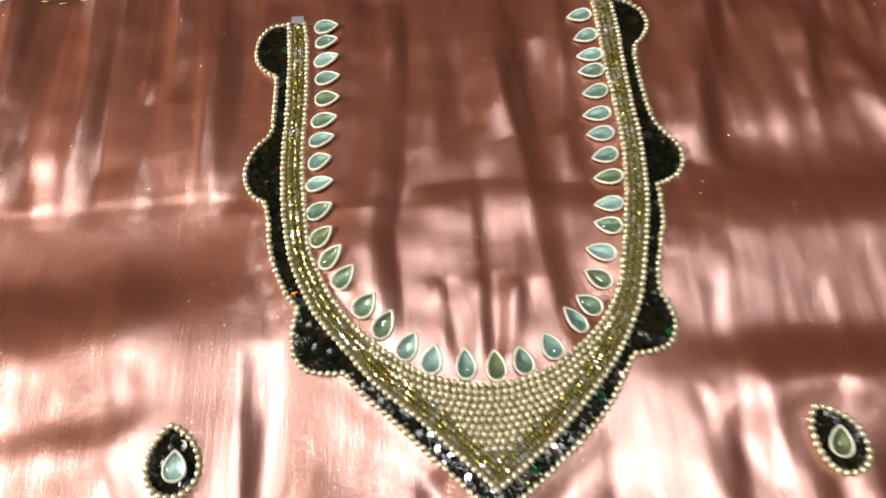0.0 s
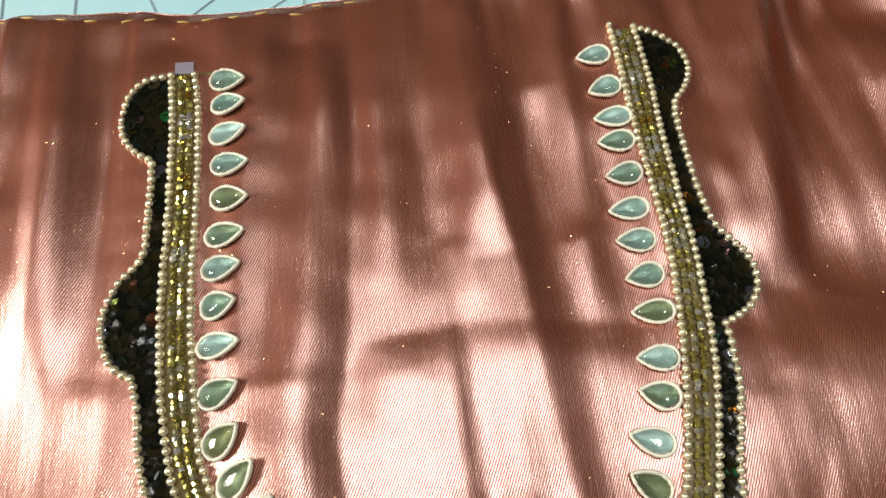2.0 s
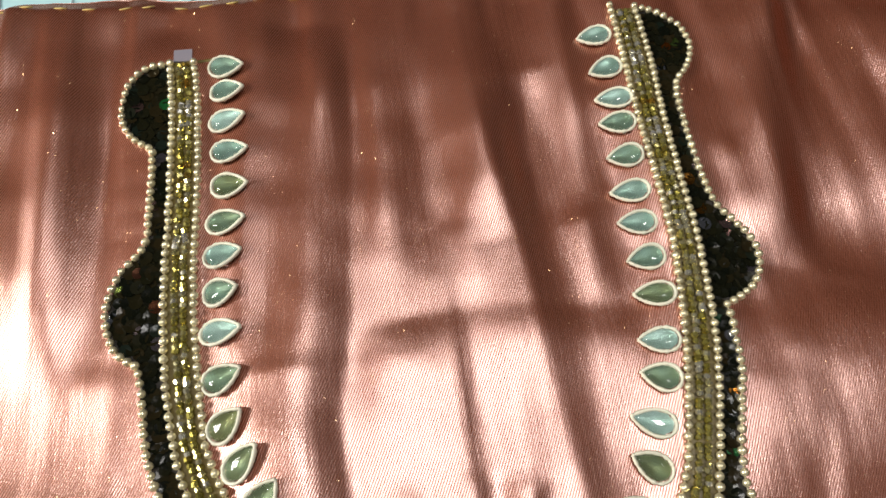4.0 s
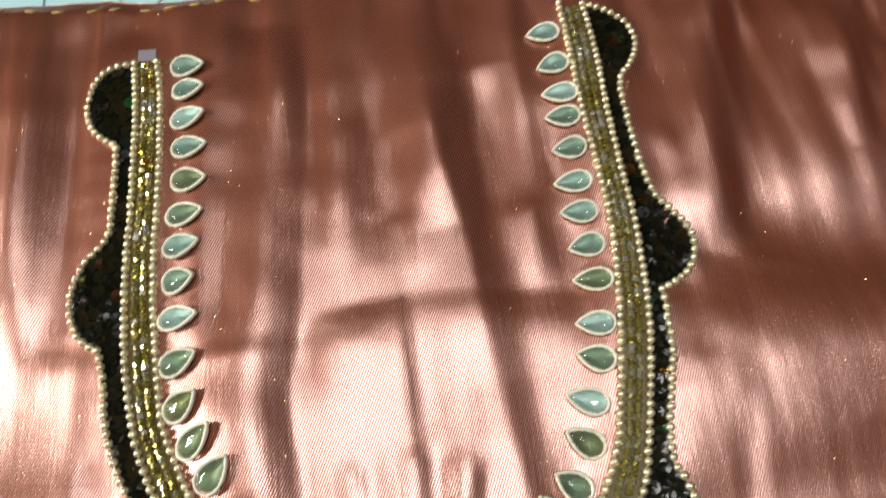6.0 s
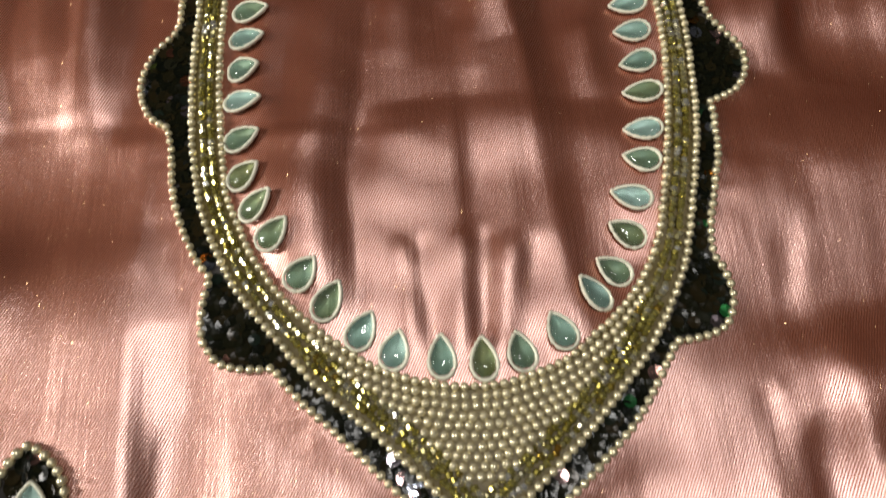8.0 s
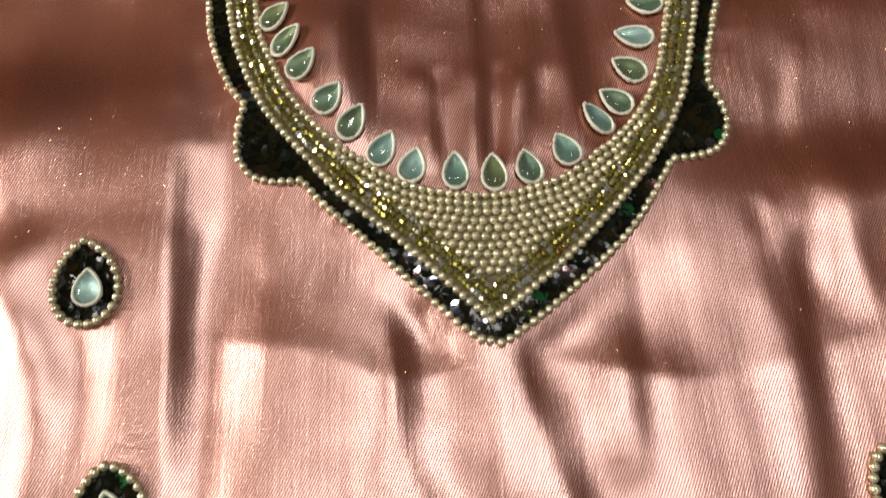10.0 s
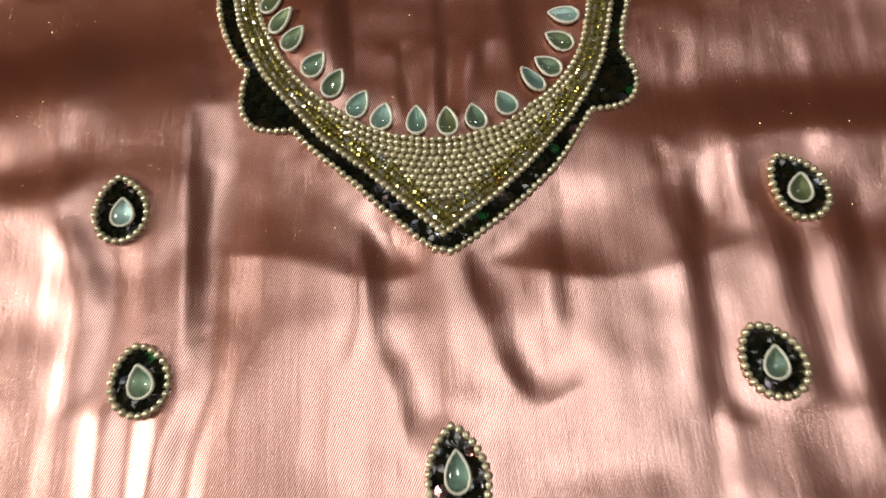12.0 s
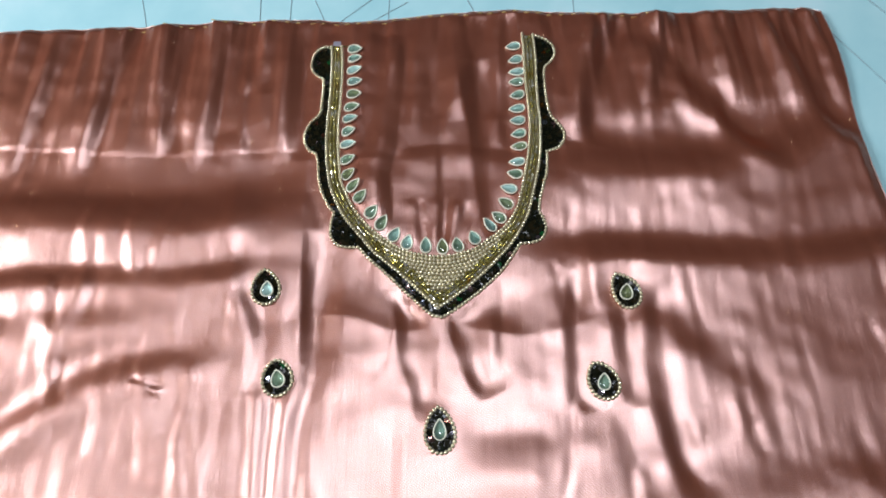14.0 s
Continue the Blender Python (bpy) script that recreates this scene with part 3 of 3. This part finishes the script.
BEAD = bead_mesh("bead", 1.1, PEARL)
SEED_PIECE = seed_mesh()
SEQUIN_PIECE = sequin_mesh()


def heading(line, k):
    a, b = line[max(0, k - 1)], line[min(len(line) - 1, k + 1)]
    return math.atan2(b[1] - a[1], b[0] - a[0])


def bead_row(name, parent, line, pitch, label, jitter=0.12):
    """A thread with beads strung on it, each bead a piece of its own."""
    row = put(name, thread_mesh(name, resample(line, 1.5), 0.25, 0.7, THREAD), parent, None, label)
    at = resample(line, pitch)
    for k, (x, y) in enumerate(at):
        x, y = x + rng.uniform(-jitter, jitter), y + rng.uniform(-jitter, jitter)
        size = rng.uniform(0.93, 1.06)
        m = Matrix.Translation((x * MM, y * MM, (lift(x, y) + 0.95) * MM)) @ Matrix.Rotation(heading(at, k) + rng.uniform(-0.2, 0.2), 4, "Z") @ Matrix.Scale(size, 4)
        put("bead", BEAD, row, m)
    return row


def joined(name, piece, poses, material, parent, label=""):
    """Many small pieces as one part."""
    src = [v.co.copy() for v in piece.vertices]
    polys = [tuple(p.vertices) for p in piece.polygons]
    verts, faces = [], []
    for m in poses:
        base = len(verts)
        verts += [m @ v for v in src]
        faces += [tuple(base + i for i in p) for p in polys]
    return tagged(put(name, mesh_from(name, verts, faces, material, False), parent, None, label), kind="stuff")


# ---- offsets of the neckline's lines ----
def offset(line, by):
    t = np.gradient(line, axis=0)
    t /= np.hypot(t[:, 0], t[:, 1])[:, None]
    return line + by * np.stack([-t[:, 1], t[:, 0]], 1)


def in_dark_band(p):
    return inside(p, outer) & ~inside(p, mid)


def in_gold_band(p):
    return inside(p, mid) & ~inside(p, inner) & ~((np.abs(p[:, 0]) < 56) & (p[:, 1] > 110))


# ---- the beaded neckline ----
neckline = tagged(new("beaded_neckline"), "pointed U border of pearls, gold seeds and dark sequins on satin", "embroidery")
dark_panel = put("sequin_panel", sheet_mesh("sequin_panel", in_dark_band, -84, 84, -3, 200, 0.8, 0.25, BACKING), neckline, None, "dark brown sequin filling")
gold_panel = put("seed_panel", sheet_mesh("seed_panel", in_gold_band, -72, 72, 0, 200, 0.8, 0.25, GOLD_BACKING), neckline, None, "olive gold glass seed filling")

bead_row("scallop_bead_string", neckline, outer, 2.3, "champagne pearl beads along the scalloped edge")
bead_row("middle_bead_row", neckline, mid, 2.2, "champagne pearl beads")
bead_row("inner_bead_row", neckline, inner, 2.2, "champagne pearl beads")

# pearl rows that fill the point
for k in range(1, 16):
    line = resample(offset(inner, -2.12 * k), 2.25)
    ok = (away(line, mid) > 6.0) & inside(line, mid) & (away(line, inner) > 1.95) & (line[:, 1] < 70)
    line = line[ok]
    if len(line) > 3:
        bead_row("point_bead_row", neckline, line, 2.25, "champagne pearl beads", 0.2)

# glass seeds beside the middle row: two rows up the arms, three round the point
poses = []
for k in range(3):
    base = resample(mid, 1.4)
    gap = away(base, inner)
    by = np.where(gap < 8.5, gap * (0.36, 0.65, 0.0)[k], (2.4, 4.2, 6.0)[k])
    t = np.gradient(base, axis=0)
    t /= np.hypot(t[:, 0], t[:, 1])[:, None]
    line = base + by[:, None] * np.stack([-t[:, 1], t[:, 0]], 1)
    ok = (by > 0.5) & (away(line, inner) > 1.6) & in_gold_band(line) & (away(line, mid) > by - 0.6)
    at = line[ok]
    for i, (x, y) in enumerate(at):
        x, y = x + rng.uniform(-0.25, 0.25), y + rng.uniform(-0.25, 0.25)
        turn = heading(at, i) + rng.uniform(-0.5, 0.5)
        poses.append(Matrix.Translation((x * MM, y * MM, (lift(x, y) + rng.uniform(0.7, 1.0)) * MM)) @ Matrix.Rotation(turn, 4, "Z") @ Matrix.Rotation(rng.uniform(-0.4, 0.4), 4, "Y") @ Matrix.Scale(rng.uniform(1.02, 1.25), 4))
single = [m for m in poses if 60 * MM < m.translation.y < 150 * MM][:290]
taken = set(id(m) for m in single)
for m in single:
    put("seed", SEED_PIECE, gold_panel, m)
joined("seed_filling", SEED_PIECE, [m for m in poses if id(m) not in taken], SEED, neckline, "gold and silver glass seeds")

# overlapping dark sequins
poses = []
for i in range(95):
    for j in range(110):
        x, y = -84 + i * 1.85 + (j % 2) * 0.9 + rng.uniform(-0.4, 0.4), -3 + j * 1.85 + rng.uniform(-0.4, 0.4)
        poses.append((x, y))
spots = np.array(poses)
spots = spots[in_dark_band(spots)]
spots = spots[(away(spots, outer) > 1.3) & (away(spots, mid) > 1.2)]
poses = [Matrix.Translation((x * MM, y * MM, (lift(x, y) + rng.uniform(0.5, 0.9)) * MM)) @ Euler((rng.gauss(0, 0.06), rng.gauss(0, 0.06), rng.uniform(0, 6))).to_matrix().to_4x4() @ Matrix.Scale(rng.uniform(0.8, 1.05), 4) for x, y in spots]
single = [m for m in poses if abs(m.translation.x) > 40 * MM and m.translation.y < 140 * MM][:290]
taken = set(id(m) for m in single)
for m in single:
    put("sequin", SEQUIN_PIECE, dark_panel, m)
joined("sequin_filling", SEQUIN_PIECE, [m for m in poses if id(m) not in taken], SEQUIN, neckline, "dark brown sequins")

# a scrap of clear tape at the top of one arm
put("tape_end", box("tape_end", -67 * MM, -62 * MM, 190.5 * MM, 194.5 * MM, (lift(-64, 192) + 0.1) * MM, (lift(-64, 192) + 0.5) * MM, TAPE), neckline, None, "grey scrap of tape")


# ---- stones along the neckline ----
def make_stone(length, width, seed):
    stone = tagged(new("drop_stone"), "pale sea green glass drop in a cream rim, sewn on satin", "stone", "stones along the neckline")
    gem = put("gem", gem_mesh(length - 1.0, width - 1.0, 1.4), stone, Matrix.Translation((0, 0, 0.6 * MM)), "clear sea green glass")
    gem.visible_shadow = False
    put("foil", foil_mesh(length - 1.0, width - 1.0), stone, Matrix.Translation((0, 0, 0.3 * MM)), "green foil")
    put("rim", rim_mesh(length, width, 0.43, 0.7, 0.3, seed), stone, None, "cream padded rim")
    return stone


LEFT_STONES = [(-52.1, 186, -4), (-51.9, 178.3, 0), (-51.8, 168.9, 8), (-51.2, 159, 2), (-51.2, 149, 0), (-52.1, 139.1, 4), (-52.9, 130.3, 6), (-53.4, 121, 4),
               (-53.2, 111, 3), (-53, 100.2, 20), (-52.1, 89.8, 36), (-48.6, 81.4, 40), (-44.3, 73.4, 46), (-37.6, 63.3, 48), (-31.7, 56.7, 60), (-24.3, 49.5, 60),
               (-17, 44.5, 74), (-6.5, 42.4, 90)]
RIGHT_STONES = [(52.1, 188.4, 182), (52.9, 176.7, 192), (53, 166.4, 178), (52.5, 158.8, 174), (52.5, 148.5, 176), (51.6, 138.4, 178), (51.5, 129.4, 172), (51.6, 119.6, 182),
                (51.1, 109.7, 172), (49, 97.9, 170), (47.1, 89.2, 158), (42.9, 79.4, 158), (40.5, 70.2, 145), (35.9, 61, 142), (30, 55.3, 128), (21.1, 46.6, 112),
                (11.4, 42.4, 100), (2.9, 41.3, 92)]
kinds = [make_stone(9.6, 6.2, 1), make_stone(9.2, 6.4, 2), make_stone(10.0, 6.0, 3)]
for k, (x, y, turn) in enumerate(LEFT_STONES + RIGHT_STONES):
    m = seat(x, y, 0.7) @ Matrix.Rotation(radians(turn), 4, "Z") @ Euler((rng.gauss(0, 0.05), rng.gauss(0, 0.05), 0)).to_matrix().to_4x4()
    if k < 3:
        kinds[k].matrix_basis = m
    else:
        copy_thing(kinds[k % 3], m)


# ---- the scattered motifs ----
def make_motif(x, y, length, width, turn, stone_turn, gem_size, label, bend=0.0, shift=(0, 0), sharp=0.5):
    """A ring of pearls round dark sequins with a glass drop in the middle."""
    motif = tagged(new("beaded_motif"), label, "motif", "motifs under the neckline")
    out = drop_outline(length, width, 60, sharp)
    out[:, 1] += bend * np.clip(out[:, 0] / (length / 2), 0, 1) ** 2 * width / 2
    c, s = math.cos(radians(turn)), math.sin(radians(turn))
    world_out = np.stack([x + c * out[:, 0] - s * out[:, 1], y + s * out[:, 0] + c * out[:, 1]], 1)
    ring = np.vstack([world_out, world_out[:1]])
    panel = put("sequin_panel", sheet_mesh("sequin_panel", lambda p: inside(p, world_out), x - 15, x + 15, y - 15, y + 15, 0.7, 0.25, BACKING), motif, None, "dark sequin filling")
    even = resample(ring, 0.5)
    n = int(round(len(even) * 0.5 / 2.35))
    row = put("bead_row", thread_mesh("bead_row", even[::3], 0.25, 0.6, THREAD), motif, None, "champagne pearl beads")
    at = resample(ring, len(even) * 0.5 / n)[:-1]
    for k, (bx, by) in enumerate(at):
        m = Matrix.Translation((bx * MM, by * MM, (lift(bx, by) + 0.95) * MM)) @ Matrix.Rotation(heading(at, k) + rng.uniform(-0.2, 0.2), 4, "Z") @ Matrix.Scale(rng.uniform(0.98, 1.12), 4)
        put("bead", BEAD, row, m)
    spots = np.array([(x - 12 + i * 2.0 + rng.uniform(-0.4, 0.4), y - 12 + j * 2.0 + rng.uniform(-0.4, 0.4)) for i in range(13) for j in range(13)])
    spots = spots[inside(spots, world_out)]
    gx, gy = x + shift[0], y + shift[1]
    for px, py in spots[(away(spots, ring) > 1.3) & (np.hypot(spots[:, 0] - gx, spots[:, 1] - gy) > 2.8)]:
        m = Matrix.Translation((px * MM, py * MM, (lift(px, py) + rng.uniform(0.5, 0.8)) * MM)) @ Euler((rng.gauss(0, 0.09), rng.gauss(0, 0.09), rng.uniform(0, 6))).to_matrix().to_4x4()
        put("sequin", SEQUIN_PIECE, panel, m)
    m = seat(gx, gy, 1.3) @ Matrix.Rotation(radians(stone_turn), 4, "Z")
    gem = put("gem", gem_mesh(gem_size[0] - 1, gem_size[1] - 1, 1.5), motif, m, "clear green glass drop")
    gem.visible_shadow = False
    put("foil", foil_mesh(gem_size[0] - 1, gem_size[1] - 1), gem, Matrix.Translation((0, 0, -0.15 * MM)), "green foil")
    put("rim", rim_mesh(gem_size[0], gem_size[1], 0.42, 0.5, 0.2, 5), gem, None, "cream rim")


DROP = "drop-shaped motif of pearls, dark sequins and a green stone on satin"
ROUND = "rounded motif of pearls, dark sequins and a green stone on satin"
make_motif(-94.5, 18.5, 20.5, 15.3, 98, 92, (8.6, 6.6), DROP, 0.0, (1.0, -1.6), 0.5)
make_motif(-83.8, -32.4, 19, 15.6, 100, 105, (9.2, 7.0), ROUND, 0.0, (0.4, -0.4), 0.25)
make_motif(-0.2, -60.2, 23.0, 15.2, 94, 90, (10.4, 6.2), DROP, 0.0, (0, 0), 0.5)
make_motif(84.4, -36.6, 20, 15.2, 112, 82, (8.8, 6.2), ROUND, 0.0, (0.4, -0.9), 0.3)
make_motif(103.0, 13.0, 20.5, 14.8, 104, 78, (9.0, 6.6), "curled drop motif of pearls and sequins with a green stone", 0.3, (0, -1.0), 0.35)
